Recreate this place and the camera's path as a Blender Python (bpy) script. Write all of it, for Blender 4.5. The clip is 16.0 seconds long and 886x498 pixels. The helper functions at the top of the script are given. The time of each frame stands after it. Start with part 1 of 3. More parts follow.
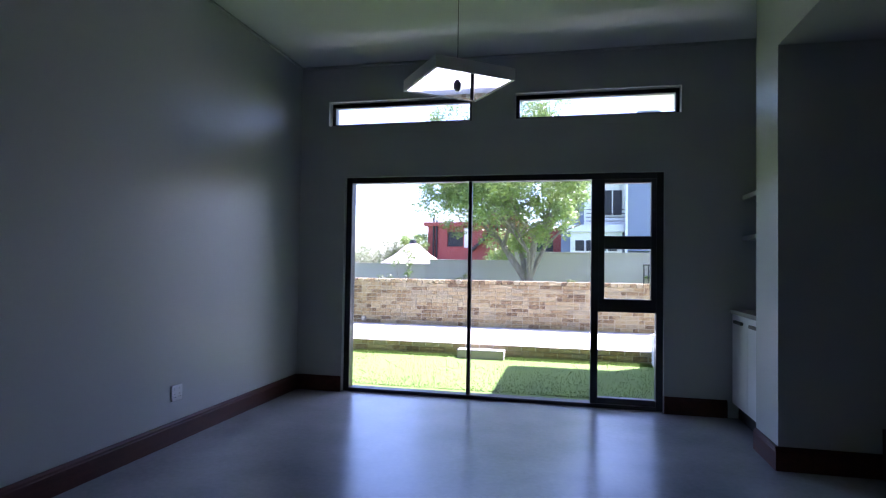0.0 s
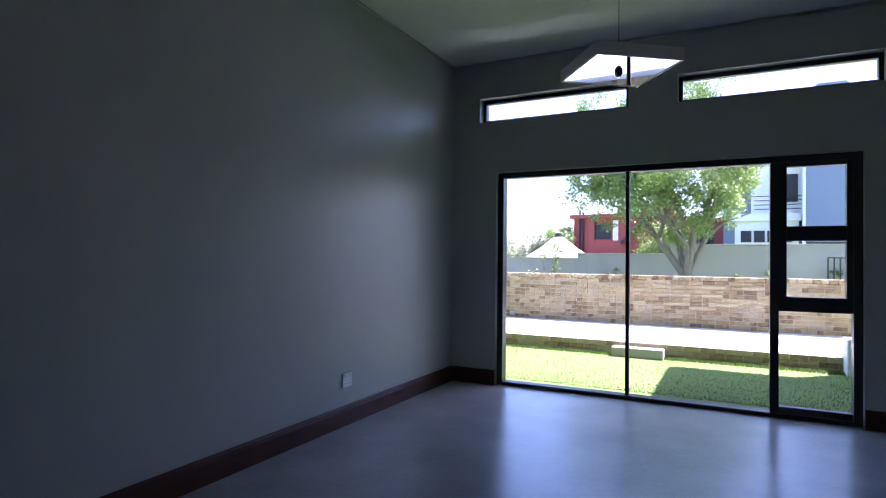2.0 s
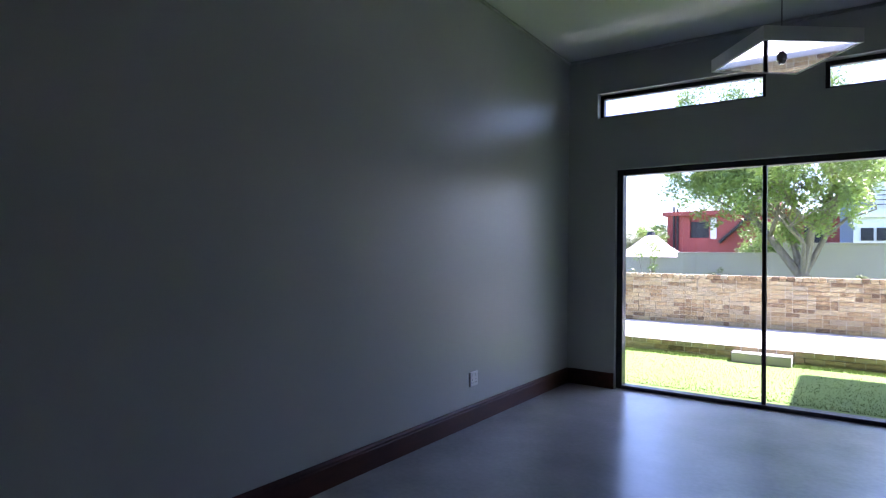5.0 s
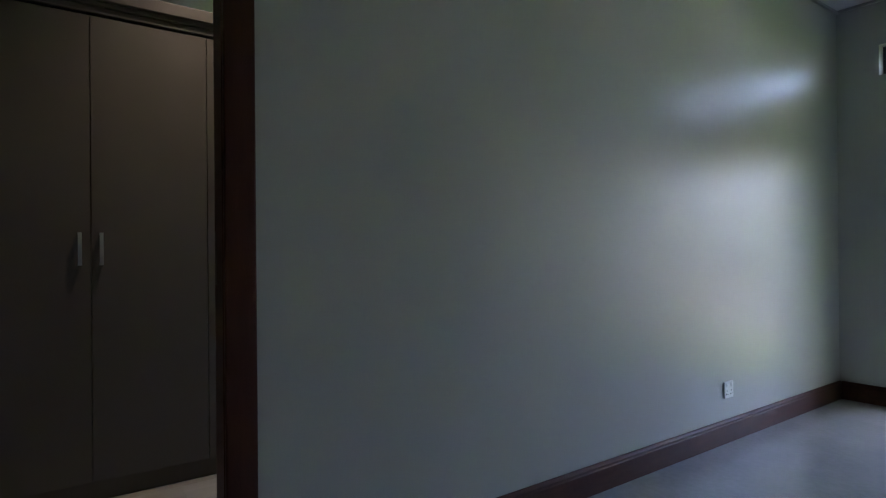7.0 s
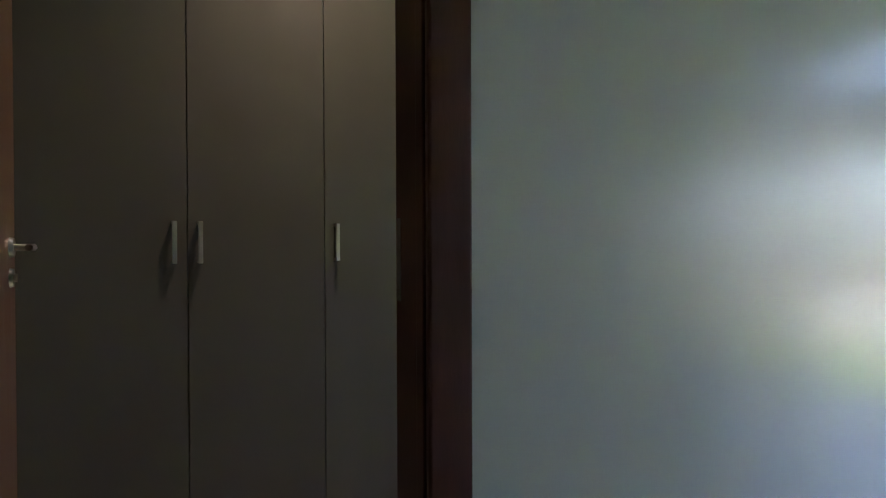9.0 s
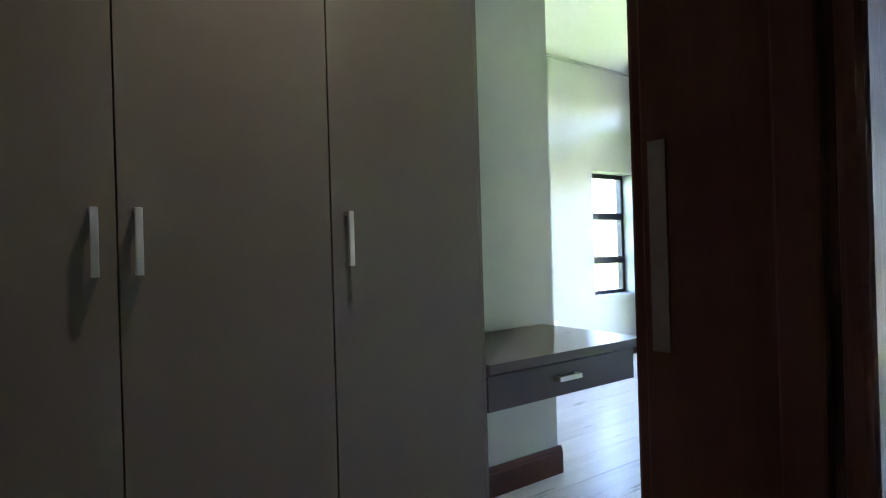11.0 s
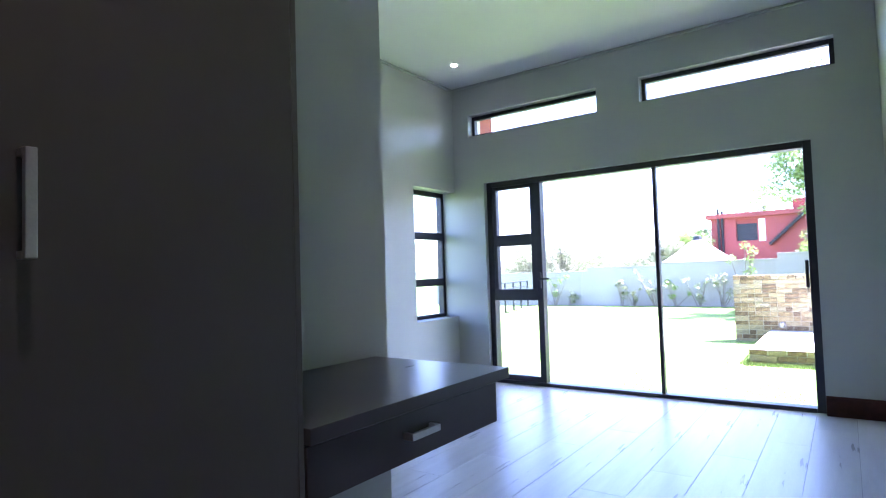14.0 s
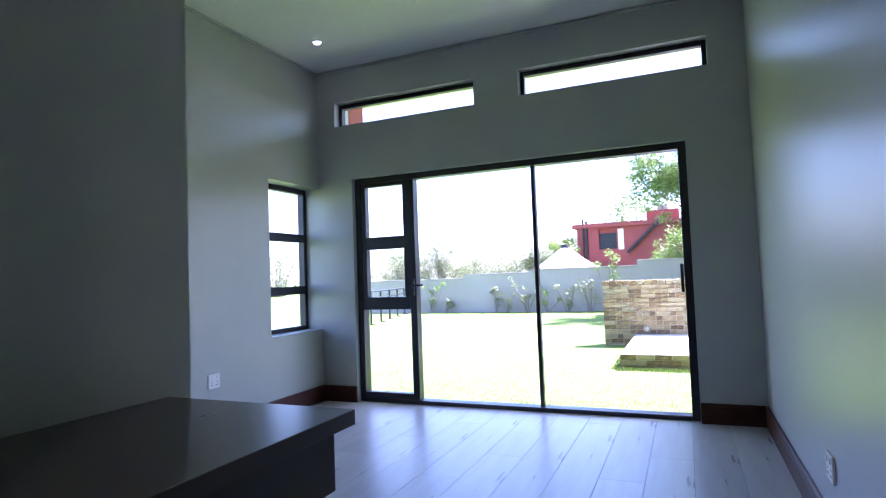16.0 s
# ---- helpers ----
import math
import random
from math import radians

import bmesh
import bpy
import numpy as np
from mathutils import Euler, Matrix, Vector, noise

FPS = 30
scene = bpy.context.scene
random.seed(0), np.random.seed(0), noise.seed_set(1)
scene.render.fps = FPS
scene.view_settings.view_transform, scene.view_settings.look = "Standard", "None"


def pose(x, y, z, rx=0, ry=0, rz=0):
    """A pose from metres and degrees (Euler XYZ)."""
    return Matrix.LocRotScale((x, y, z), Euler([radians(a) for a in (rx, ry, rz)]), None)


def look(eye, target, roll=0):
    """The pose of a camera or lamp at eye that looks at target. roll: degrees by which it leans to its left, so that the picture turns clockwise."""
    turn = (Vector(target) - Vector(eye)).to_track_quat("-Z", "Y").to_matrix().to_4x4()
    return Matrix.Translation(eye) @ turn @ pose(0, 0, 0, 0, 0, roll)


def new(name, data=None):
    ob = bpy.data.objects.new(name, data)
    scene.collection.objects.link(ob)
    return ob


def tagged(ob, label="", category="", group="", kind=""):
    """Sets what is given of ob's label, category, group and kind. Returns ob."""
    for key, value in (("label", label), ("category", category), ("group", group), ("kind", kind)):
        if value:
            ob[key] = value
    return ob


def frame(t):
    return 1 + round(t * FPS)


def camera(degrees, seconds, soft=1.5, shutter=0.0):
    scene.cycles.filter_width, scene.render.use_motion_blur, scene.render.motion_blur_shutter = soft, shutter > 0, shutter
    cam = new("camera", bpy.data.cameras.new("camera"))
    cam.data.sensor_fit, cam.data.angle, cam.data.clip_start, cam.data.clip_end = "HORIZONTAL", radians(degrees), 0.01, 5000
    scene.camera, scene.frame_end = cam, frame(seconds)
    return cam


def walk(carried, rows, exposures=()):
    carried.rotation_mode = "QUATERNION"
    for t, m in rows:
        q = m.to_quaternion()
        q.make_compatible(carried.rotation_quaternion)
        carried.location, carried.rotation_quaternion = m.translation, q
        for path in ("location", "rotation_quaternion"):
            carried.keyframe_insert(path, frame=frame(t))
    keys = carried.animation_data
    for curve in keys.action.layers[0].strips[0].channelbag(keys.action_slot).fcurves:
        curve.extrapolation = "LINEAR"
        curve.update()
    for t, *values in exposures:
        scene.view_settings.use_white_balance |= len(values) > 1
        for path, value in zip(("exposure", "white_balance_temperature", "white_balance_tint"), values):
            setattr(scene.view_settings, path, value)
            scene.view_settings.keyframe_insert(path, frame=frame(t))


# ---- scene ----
cam = camera(75.9, 16.0, soft=1.2)
PATH = [
    (0, (2.721, -5.363, 1.25), (2.282, -3.412, 1.306), 0.9),
    (0.5, (2.697, -5.365, 1.244), (2.154, -3.441, 1.299), 0.8),
    (1, (2.666, -5.382, 1.262), (2.0, -3.497, 1.304), 0.8),
    (1.5, (2.626, -5.383, 1.252), (1.835, -3.547, 1.289), 0.7),
    (2, (2.633, -5.371, 1.259), (1.723, -3.59, 1.287), 0.6),
    (2.5, (2.589, -5.377, 1.254), (1.675, -3.599, 1.285), 0.5),
    (3, (2.564, -5.382, 1.27), (1.629, -3.614, 1.299), 0.4),
    (5.5, (2.286, -5.556, 1.25), (1.019, -4.009, 1.274), 0.3),
    (6, (2.275, -5.56, 1.232), (0.871, -4.137, 1.26), -0.3),
    (6.5, (2.155, -5.551, 1.237), (0.628, -4.26, 1.257), -0.5),
    (7, (1.989, -5.552, 1.256), (0.36, -4.392, 1.261), -0.5),
    (7.5, (1.783, -5.589, 1.266), (0.095, -4.516, 1.258), -0.6),
    (8, (1.597, -5.624, 1.228), (-0.113, -4.587, 1.238), -0.8),
    (8.5, (1.32, -5.64, 1.274), (-0.392, -4.605, 1.26), 0.0),
    (9, (1.04, -5.62, 1.272), (-0.677, -4.595, 1.252), -0.2),
    (9.5, (0.765, -5.611, 1.265), (-0.95, -4.581, 1.251), -0.3),
    (10, (0.529, -5.569, 1.261), (-1.181, -4.532, 1.247), -0.1),
    (10.2, (0.447, -5.551, 1.263), (-1.255, -4.5, 1.245), -0.5),
    (12.3, (-0.159, -5.346, 1.174), (-1.605, -3.965, 1.242), -1.5),
    (12.5, (-0.198, -5.312, 1.172), (-1.611, -3.897, 1.242), -1.5),
    (13, (-0.288, -5.222, 1.174), (-1.614, -3.726, 1.25), -1.6),
    (13.5, (-0.347, -5.14, 1.168), (-1.591, -3.576, 1.248), -1.6),
    (14, (-0.42, -5.046, 1.154), (-1.574, -3.415, 1.239), -1.8),
    (14.5, (-0.493, -4.963, 1.149), (-1.535, -3.258, 1.238), -1.9),
    (15, (-0.554, -4.86, 1.129), (-1.487, -3.093, 1.223), -2.0),
    (15.5, (-0.619, -4.667, 1.134), (-1.464, -2.857, 1.236), -2.0),
    (16, (-0.643, -4.474, 1.134), (-1.426, -2.636, 1.232), -2.1),
]
EXPOSURES = [(0, 3.0, 5400, 44), (3, 2.95, 5400, 43), (5.5, 3.35, 5650, 41), (7, 4.1, 6000, 34), (9, 4.95, 6150, 28), (10.2, 5.45, 6050, 27), (12.3, 5.35, 5250, 39), (13, 4.85, 5250, 40), (14.5, 3.95, 5250, 44), (16, 3.4, 5300, 44)]
walk(cam, [(t, look(eye, target, roll)) for t, eye, target, roll in PATH], EXPOSURES)

# ---- daylight ----
SUN_AZ, SUN_EL = radians(48), radians(60)
world = bpy.data.worlds.new("sky")
scene.world = world
world.use_nodes = True
wn = world.node_tree
sky = wn.nodes.new("ShaderNodeTexSky")
sky.sky_type, sky.sun_disc, sky.sun_elevation, sky.sun_rotation = "NISHITA", False, SUN_EL, SUN_AZ
sky.dust_density = 1.2
wn.links.new(sky.outputs[0], wn.nodes["Background"].inputs[0])
wn.nodes["Background"].inputs[1].default_value = 0.10
sun_dir = Vector((math.sin(SUN_AZ) * math.cos(SUN_EL), math.cos(SUN_AZ) * math.cos(SUN_EL), math.sin(SUN_EL)))
sun = new("sun", bpy.data.lights.new("sun", "SUN"))
sun.data.energy, sun.data.angle, sun.data.color = 5.0, radians(0.5), (1, 0.95, 0.87)
sun.matrix_world = look(sun_dir * 30, (0, 0, 0))

# ---- materials ----
def mat(name, a, b=None, rough=0.5, scale=4.0, bump=0.0, fine=60.0, metal=0.0, spec=0.5, per_piece=0.0, islands=False, rough_var=0.08, stretch=(1, 1, 1), leaf=0.0):
    """Two tones mixed by a coarse noise and a fine one, with relief and uneven gloss."""
    m = bpy.data.materials.new(name)
    m.use_nodes = True
    t, L = m.node_tree.nodes, m.node_tree.links
    s = t["Principled BSDF"]
    tc, mp = t.new("ShaderNodeTexCoord"), t.new("ShaderNodeMapping")
    mp.inputs["Scale"].default_value = stretch
    L.new(tc.outputs["Object"], mp.inputs[0])
    n1, n2 = t.new("ShaderNodeTexNoise"), t.new("ShaderNodeTexNoise")
    n1.inputs["Scale"].default_value, n1.inputs["Detail"].default_value = scale, 5
    n2.inputs["Scale"].default_value, n2.inputs["Detail"].default_value = fine, 4
    for n in (n1, n2):
        L.new(mp.outputs[0], n.inputs["Vector"])
    add = t.new("ShaderNodeMath")
    add.operation = "MULTIPLY_ADD"
    L.new(n2.outputs[0], add.inputs[0])
    add.inputs[1].default_value = 0.45
    L.new(n1.outputs[0], add.inputs[2])
    last = add
    if per_piece:
        info, more = t.new("ShaderNodeNewGeometry" if islands else "ShaderNodeObjectInfo"), t.new("ShaderNodeMath")
        more.operation = "MULTIPLY_ADD"
        L.new(info.outputs["Random Per Island" if islands else "Random"], more.inputs[0])
        more.inputs[1].default_value = per_piece
        L.new(add.outputs[0], more.inputs[2])
        last = more
    ramp = t.new("ShaderNodeValToRGB")
    span = t.new("ShaderNodeMapRange")
    span.inputs["From Min"].default_value, span.inputs["From Max"].default_value = 0.42, 0.98 + per_piece
    L.new(last.outputs[0], span.inputs[0])
    ramp.color_ramp.elements[0].color, ramp.color_ramp.elements[1].color = (*a, 1), (*(b or a), 1)
    L.new(span.outputs[0], ramp.inputs[0])
    L.new(ramp.outputs[0], s.inputs["Base Color"])
    rr = t.new("ShaderNodeMapRange")
    rr.inputs["To Min"].default_value, rr.inputs["To Max"].default_value = max(0.02, rough - rough_var), rough + rough_var
    L.new(n1.outputs[0], rr.inputs[0])
    L.new(rr.outputs[0], s.inputs["Roughness"])
    s.inputs["Metallic"].default_value, s.inputs["Specular IOR Level"].default_value = metal, spec
    if leaf:
        s.inputs["Subsurface Weight"].default_value = 0.0
        tr, mx = t.new("ShaderNodeBsdfTranslucent"), t.new("ShaderNodeMixShader")
        L.new(ramp.outputs[0], tr.inputs[0])
        mx.inputs[0].default_value = leaf
        L.new(s.outputs[0], mx.inputs[1])
        L.new(tr.outputs[0], mx.inputs[2])
        L.new(mx.outputs[0], t["Material Output"].inputs[0])
    if bump:
        bp = t.new("ShaderNodeBump")
        bp.inputs["Strength"].default_value, bp.inputs["Distance"].default_value = bump, 0.004
        L.new(n2.outputs[0], bp.inputs["Height"])
        L.new(bp.outputs[0], s.inputs["Normal"])
    return m


def glass_mat(name, tint, rough=0.0):
    m = bpy.data.materials.new(name)
    m.use_nodes = True
    t, L = m.node_tree.nodes, m.node_tree.links
    tr, gl, mx = t.new("ShaderNodeBsdfTransparent"), t.new("ShaderNodeBsdfGlossy"), t.new("ShaderNodeMixShader")
    tr.inputs[0].default_value = (*tint, 1)
    gl.inputs["Roughness"].default_value = rough
    mx.inputs[0].default_value = 0.045
    L.new(tr.outputs[0], mx.inputs[1])
    L.new(gl.outputs[0], mx.inputs[2])
    L.new(mx.outputs[0], t["Material Output"].inputs[0])
    return m


PAINT = mat("grey_satin_paint", (0.42, 0.435, 0.41), (0.46, 0.47, 0.445), 0.34, 1.3, 0.12, 160, spec=0.32)
WHITE = mat("white_ceiling_paint", (0.80, 0.80, 0.77), (0.85, 0.85, 0.82), 0.6, 1.5, 0.08, 120)
TIMBER = mat("dark_mahogany", (0.04, 0.014, 0.009), (0.085, 0.03, 0.018), 0.45, 3, 0.1, 40, spec=0.18, stretch=(6, 1, 6))
TIMBER_UP = mat("dark_mahogany_upright", (0.052, 0.017, 0.011), (0.082, 0.028, 0.018), 0.45, 3, 0.1, 40, spec=0.18, stretch=(8, 8, 0.8))
DOORWOOD = mat("red_brown_door_veneer", (0.06, 0.022, 0.012), (0.105, 0.04, 0.021), 0.4, 3, 0.1, 30, stretch=(8, 8, 0.8))
SCREED = mat("polished_grey_screed", (0.25, 0.255, 0.265), (0.36, 0.365, 0.375), 0.24, 2.2, 0.05, 30, rough_var=0.05)
PLANK = mat("pale_grey_oak_laminate", (0.34, 0.32, 0.30), (0.56, 0.54, 0.52), 0.30, 2.5, 0.12, 30, per_piece=0.35, stretch=(7, 0.8, 7))
JOINT = mat("dark_floor_joint", (0.16, 0.15, 0.145), (0.2, 0.19, 0.18), 0.7)
ALU = mat("black_aluminium", (0.018, 0.018, 0.025), (0.026, 0.026, 0.034), 0.4, 8, 0.05, 200)
GLASS = glass_mat("clear_glass", (0.93, 0.96, 0.95))
CUPB = mat("dark_taupe_melamine", (0.074, 0.071, 0.062), (0.082, 0.078, 0.069), 0.42, 2.0, 0.06, 60, stretch=(2, 2, 0.7), rough_var=0.03)
DESKM = mat("dark_brown_melamine", (0.045, 0.040, 0.040), (0.056, 0.050, 0.049), 0.28, 3, 0.05, 90, stretch=(2, 0.7, 2), rough_var=0.015)
GAP = mat("black_gap", (0.01, 0.009, 0.008), None, 0.8)
STEEL = mat("brushed_steel", (0.55, 0.55, 0.54), (0.66, 0.66, 0.65), 0.32, 10, 0.1, 200, metal=1.0)
DULL = mat("dull_dark_steel", (0.12, 0.11, 0.10), (0.2, 0.19, 0.18), 0.5, 20, metal=1.0)
PLASTIC = mat("white_plastic", (0.78, 0.78, 0.76), (0.82, 0.82, 0.8), 0.35, 6)
CABW = mat("white_cabinet_lacquer", (0.74, 0.74, 0.75), (0.8, 0.8, 0.8), 0.3, 3)
MIRROR = mat("mirror_glass", (0.88, 0.93, 0.92), None, 0.02, 3, metal=1.0, rough_var=0.0)
BRICK, BRICKS = (mat(nm, (0.085, 0.055, 0.035), (0.40, 0.33, 0.22), 0.88, 16, 0.6, 90, spec=0.2, per_piece=0.75, islands=isl)
                 for nm, isl in (("clay_stock_brick", False), ("clay_stock_bricks", True)))
for m in (BRICK, BRICKS):
    for n in m.node_tree.nodes:
        if n.bl_idname == "ShaderNodeValToRGB":
            for at, col in ((0.26, (0.13, 0.088, 0.05, 1)), (0.36, (0.225, 0.155, 0.08, 1)), (0.52, (0.32, 0.24, 0.125, 1)), (0.68, (0.39, 0.325, 0.19, 1)), (0.8, (0.25, 0.21, 0.14, 1))):
                n.color_ramp.elements.new(at).color = col
MORTAR = mat("pale_mortar", (0.36, 0.325, 0.25), (0.45, 0.41, 0.32), 0.9, 8, 0.5, 90)
SLABM = mat("pale_concrete", (0.46, 0.44, 0.41), (0.56, 0.54, 0.50), 0.85, 3, 0.3, 60)
GRASS = mat("lawn_green", (0.094, 0.15, 0.030), (0.138, 0.198, 0.048), 0.8, 1.2, 0.12, 25, spec=0.1)
BLADE = mat("grass_blade", (0.094, 0.15, 0.028), (0.142, 0.202, 0.048), 0.7, 3, spec=0.1, leaf=0.3)
GREYR = mat("grey_wall_render", (0.29, 0.265, 0.24), (0.35, 0.32, 0.295), 0.85, 1.5, 0.3, 60)
RED = mat("brick_red_paint", (0.23, 0.05, 0.042), (0.29, 0.07, 0.056), 0.8, 0.6, 0.1, 20)
BLUE = mat("blue_grey_paint", (0.16, 0.19, 0.28), (0.19, 0.22, 0.31), 0.8, 0.8, 0.1, 20)
PALE = mat("off_white_house_paint", (0.62, 0.62, 0.62), (0.7, 0.7, 0.69), 0.8, 0.8, 0.1, 20)
DARKW = mat("dark_window_glass", (0.02, 0.022, 0.028), (0.035, 0.037, 0.04), 0.35, 2, spec=0.2)
THATCH = mat("beige_canvas_roof", (0.28, 0.22, 0.195), (0.36, 0.29, 0.26), 0.9, 1, 0.3, 12)
BARK = mat("grey_brown_bark", (0.10, 0.08, 0.06), (0.26, 0.22, 0.18), 0.9, 6, 1.0, 40, stretch=(3, 3, 0.8))
LEAF = mat("green_leaf", (0.10, 0.165, 0.032), (0.30, 0.385, 0.10), 0.42, 1.6, fine=9, leaf=0.3)
LEAF2 = mat("olive_leaf", (0.14, 0.16, 0.075), (0.30, 0.31, 0.17), 0.55, 0.9, fine=6, leaf=0.3)
IRON = mat("black_painted_iron", (0.012, 0.012, 0.013), None, 0.5, 9)
LAMPON = bpy.data.materials.new("lit_downlight")
LAMPON.use_nodes = True
LAMPON.node_tree.nodes["Principled BSDF"].inputs["Emission Color"].default_value = (1, 0.93, 0.8, 1)
LAMPON.node_tree.nodes["Principled BSDF"].inputs["Emission Strength"].default_value = 3.0


# ---- mesh helpers ----
def box(bm, x0, y0, z0, x1, y1, z1, bevel=0.0):
    """Adds one box, its edges rounded by bevel."""
    c = bmesh.ops.create_cube(bm, size=1, matrix=Matrix.LocRotScale(((x0 + x1) / 2, (y0 + y1) / 2, (z0 + z1) / 2), None, (abs(x1 - x0), abs(y1 - y0), abs(z1 - z0))))
    if bevel:
        edges = list({e for v in c["verts"] for e in v.link_edges})
        bmesh.ops.bevel(bm, geom=edges, offset=bevel, segments=2, affect="EDGES", profile=0.5)
    return bm


def slab(*a, bevel=0.0):
    return box(bmesh.new(), *a, bevel=bevel)


def rod(p, q, r0, r1=None, seg=12, bm=None):
    """A tapered bar from p to q."""
    bm = bm or bmesh.new()
    p, q = Vector(p), Vector(q)
    turn = (q - p).to_track_quat("Z", "Y").to_matrix().to_4x4()
    bmesh.ops.create_cone(bm, cap_ends=True, segments=seg, radius1=r0, radius2=r0 if r1 is None else r1, depth=(q - p).length,
                          matrix=Matrix.Translation((p + q) / 2) @ turn)
    return bm


def lattice(cuts, solid):
    """A wall of cells between the cuts along three axes, with faces only where solid meets air."""
    bm = bmesh.new()
    xs, ys, zs = cuts
    n = [len(c) - 1 for c in cuts]
    full = {(i, j, k) for i in range(n[0]) for j in range(n[1]) for k in range(n[2])
            if solid((xs[i] + xs[i + 1]) / 2, (ys[j] + ys[j + 1]) / 2, (zs[k] + zs[k + 1]) / 2)}
    made = {}

    def vert(i, j, k):
        if (i, j, k) not in made:
            made[i, j, k] = bm.verts.new((xs[i], ys[j], zs[k]))
        return made[i, j, k]

    sides = {(1, 0, 0): ((1, 0, 0), (1, 1, 0), (1, 1, 1), (1, 0, 1)), (-1, 0, 0): ((0, 0, 0), (0, 0, 1), (0, 1, 1), (0, 1, 0)),
             (0, 1, 0): ((0, 1, 0), (0, 1, 1), (1, 1, 1), (1, 1, 0)), (0, -1, 0): ((0, 0, 0), (1, 0, 0), (1, 0, 1), (0, 0, 1)),
             (0, 0, 1): ((0, 0, 1), (1, 0, 1), (1, 1, 1), (0, 1, 1)), (0, 0, -1): ((0, 0, 0), (0, 1, 0), (1, 1, 0), (1, 0, 0))}
    for c in full:
        for d, quad in sides.items():
            if (c[0] + d[0], c[1] + d[1], c[2] + d[2]) not in full:
                bm.faces.new([vert(c[0] + q[0], c[1] + q[1], c[2] + q[2]) for q in quad])
    return bm


def mesh_of(name, bm, material):
    me = bpy.data.meshes.new(name)
    bm.to_mesh(me)
    bm.free()
    me.materials.append(material)
    return me


def part(name, bm, material, parent, label=""):
    ob = new(name, mesh_of(name, bm, material))
    ob.parent = parent
    return tagged(ob, label)


def thing(name, x, y, z, label, category, group="", kind=""):
    ob = new(name)
    ob.location = (x, y, z)
    return tagged(ob, label, category, group, kind)


def setting(name, bm, material, label, category):
    return tagged(new(name, mesh_of(name, bm, material)), label, category, "", "structure")


# ---- the house shell ----
ZF, ZC, ZT = -0.03, 3.265, 2.12
ZCB = 3.228
FA, FB = 0.0, 0.237          # inner faces of the window walls of the living room and the bedroom
DX, DYE = -2.075, -3.15   # face and end of the wall behind the desk
WX = -0.15                  # bedroom face of the wall between
DY0, DY1 = -5.864, -5.035      # clear doorway between the rooms


def holes(*rects):
    return lambda x, z: any(a < x < b and c < z < d for a, b, c, d in rects)


def window_wall(name, x0, x1, y0, y1, rects, label):
    xs = sorted({x0, x1, *(v for r in rects for v in r[:2])})
    zs = sorted({-0.3, 3.45, *(v for r in rects for v in r[2:])})
    cut = holes(*rects)
    return setting(name, lattice((xs, [y0, y1], zs), lambda x, y, z: not cut(x, z)), PAINT, label, "wall")


SA = (0.488, 3.535, ZF, ZT)
SB = (-3.59, -0.598, ZF, ZT)
C1A, C2A = (0.302, 1.776, 2.645, 2.89), (2.195, 3.672, 2.645, 2.89)
C1B, C2B = (-3.77, -2.30, 2.65, 2.89), (-1.895, -0.412, 2.67, 2.90)
window_wall("wall_north_living", 0, 9, FA, FA + 0.26, (SA, C1A, C2A), "grey painted wall with sliding door and high windows")
window_wall("wall_north_bedroom", -4.19, WX, FB, FB + 0.26, (SB, C1B, C2B), "grey painted bedroom wall with sliding door and high windows")
setting("wall_between", lattice(([WX, 0], [-9, DY0 - 0.03, DY1 + 0.03, FB + 0.26], [-0.3, ZF, 2.222, 3.45]),
        lambda x, y, z: not (DY0 - 0.03 < y < DY1 + 0.03 and ZF < z < 2.222)), PAINT, "grey satin-painted wall with a doorway through it", "wall")
WBX = -3.972
WIN = (-0.514, FB, 0.665, 2.055)
setting("wall_west_bedroom", lattice(([WBX - 0.26, WBX], [DYE - 0.2, WIN[0], FB], [-0.3, WIN[2], WIN[3], 3.45]),
        lambda x, y, z: not (WIN[0] < y < WIN[1] and WIN[2] < z < WIN[3])), PAINT, "grey painted bedroom wall with a narrow window", "wall")
setting("wall_behind_desk", slab(-4.23, -9, -0.3, DX, DYE, 3.45), PAINT, "grey painted wall behind the desk and wardrobe", "wall")
setting("wall_south_bedroom", slab(DX, -9, -0.3, WX, -5.9, 3.45), PAINT, "grey painted wall behind the open door", "wall")
setting("wall_niche_pier", slab(4.03, -1.3, -0.3, 9, -0.86, 3.45), PAINT, "grey painted pier beside the shelved niche", "wall")
setting("wall_niche_back", slab(4.62, -0.86, -0.3, 9, 0, 3.45), PAINT, "grey painted back of the niche", "wall")
setting("wall_bulkhead", slab(4.03, -9, 2.72, 9, -1.3, 3.26), PAINT, "grey painted lowered ceiling beside the living room", "bulkhead")
setting("wall_south_living", slab(0, -7.4, -0.3, 9, -7.2, 3.45), PAINT, "plain grey painted rear wall", "wall")
setting("wall_east_living", slab(6.4, -7.2, -0.3, 6.6, -1.3, 3.45), PAINT, "plain grey painted side wall", "wall")
setting("ceiling_living", slab(0, -9, ZC, 9, 0, ZC + 0.12), WHITE, "flat white living room ceiling", "ceiling")
setting("ceiling_bedroom", slab(WBX, -5.9, ZCB, WX, FB, ZC + 0.12), WHITE, "flat white bedroom ceiling", "ceiling")
setting("floor_living", slab(-0.08, -9, -0.3, 9, 0.12, ZF), SCREED, "polished grey cement screed floor", "floor")
setting("roof", lattice(([-5.3, -0.2, 9.4], [-9.4, 1.72, 2.15], [3.45, 3.66]),
        lambda x, y, z: y < 1.72 or x < -0.2), WHITE, "flat roof slab with deep white eaves", "roof")
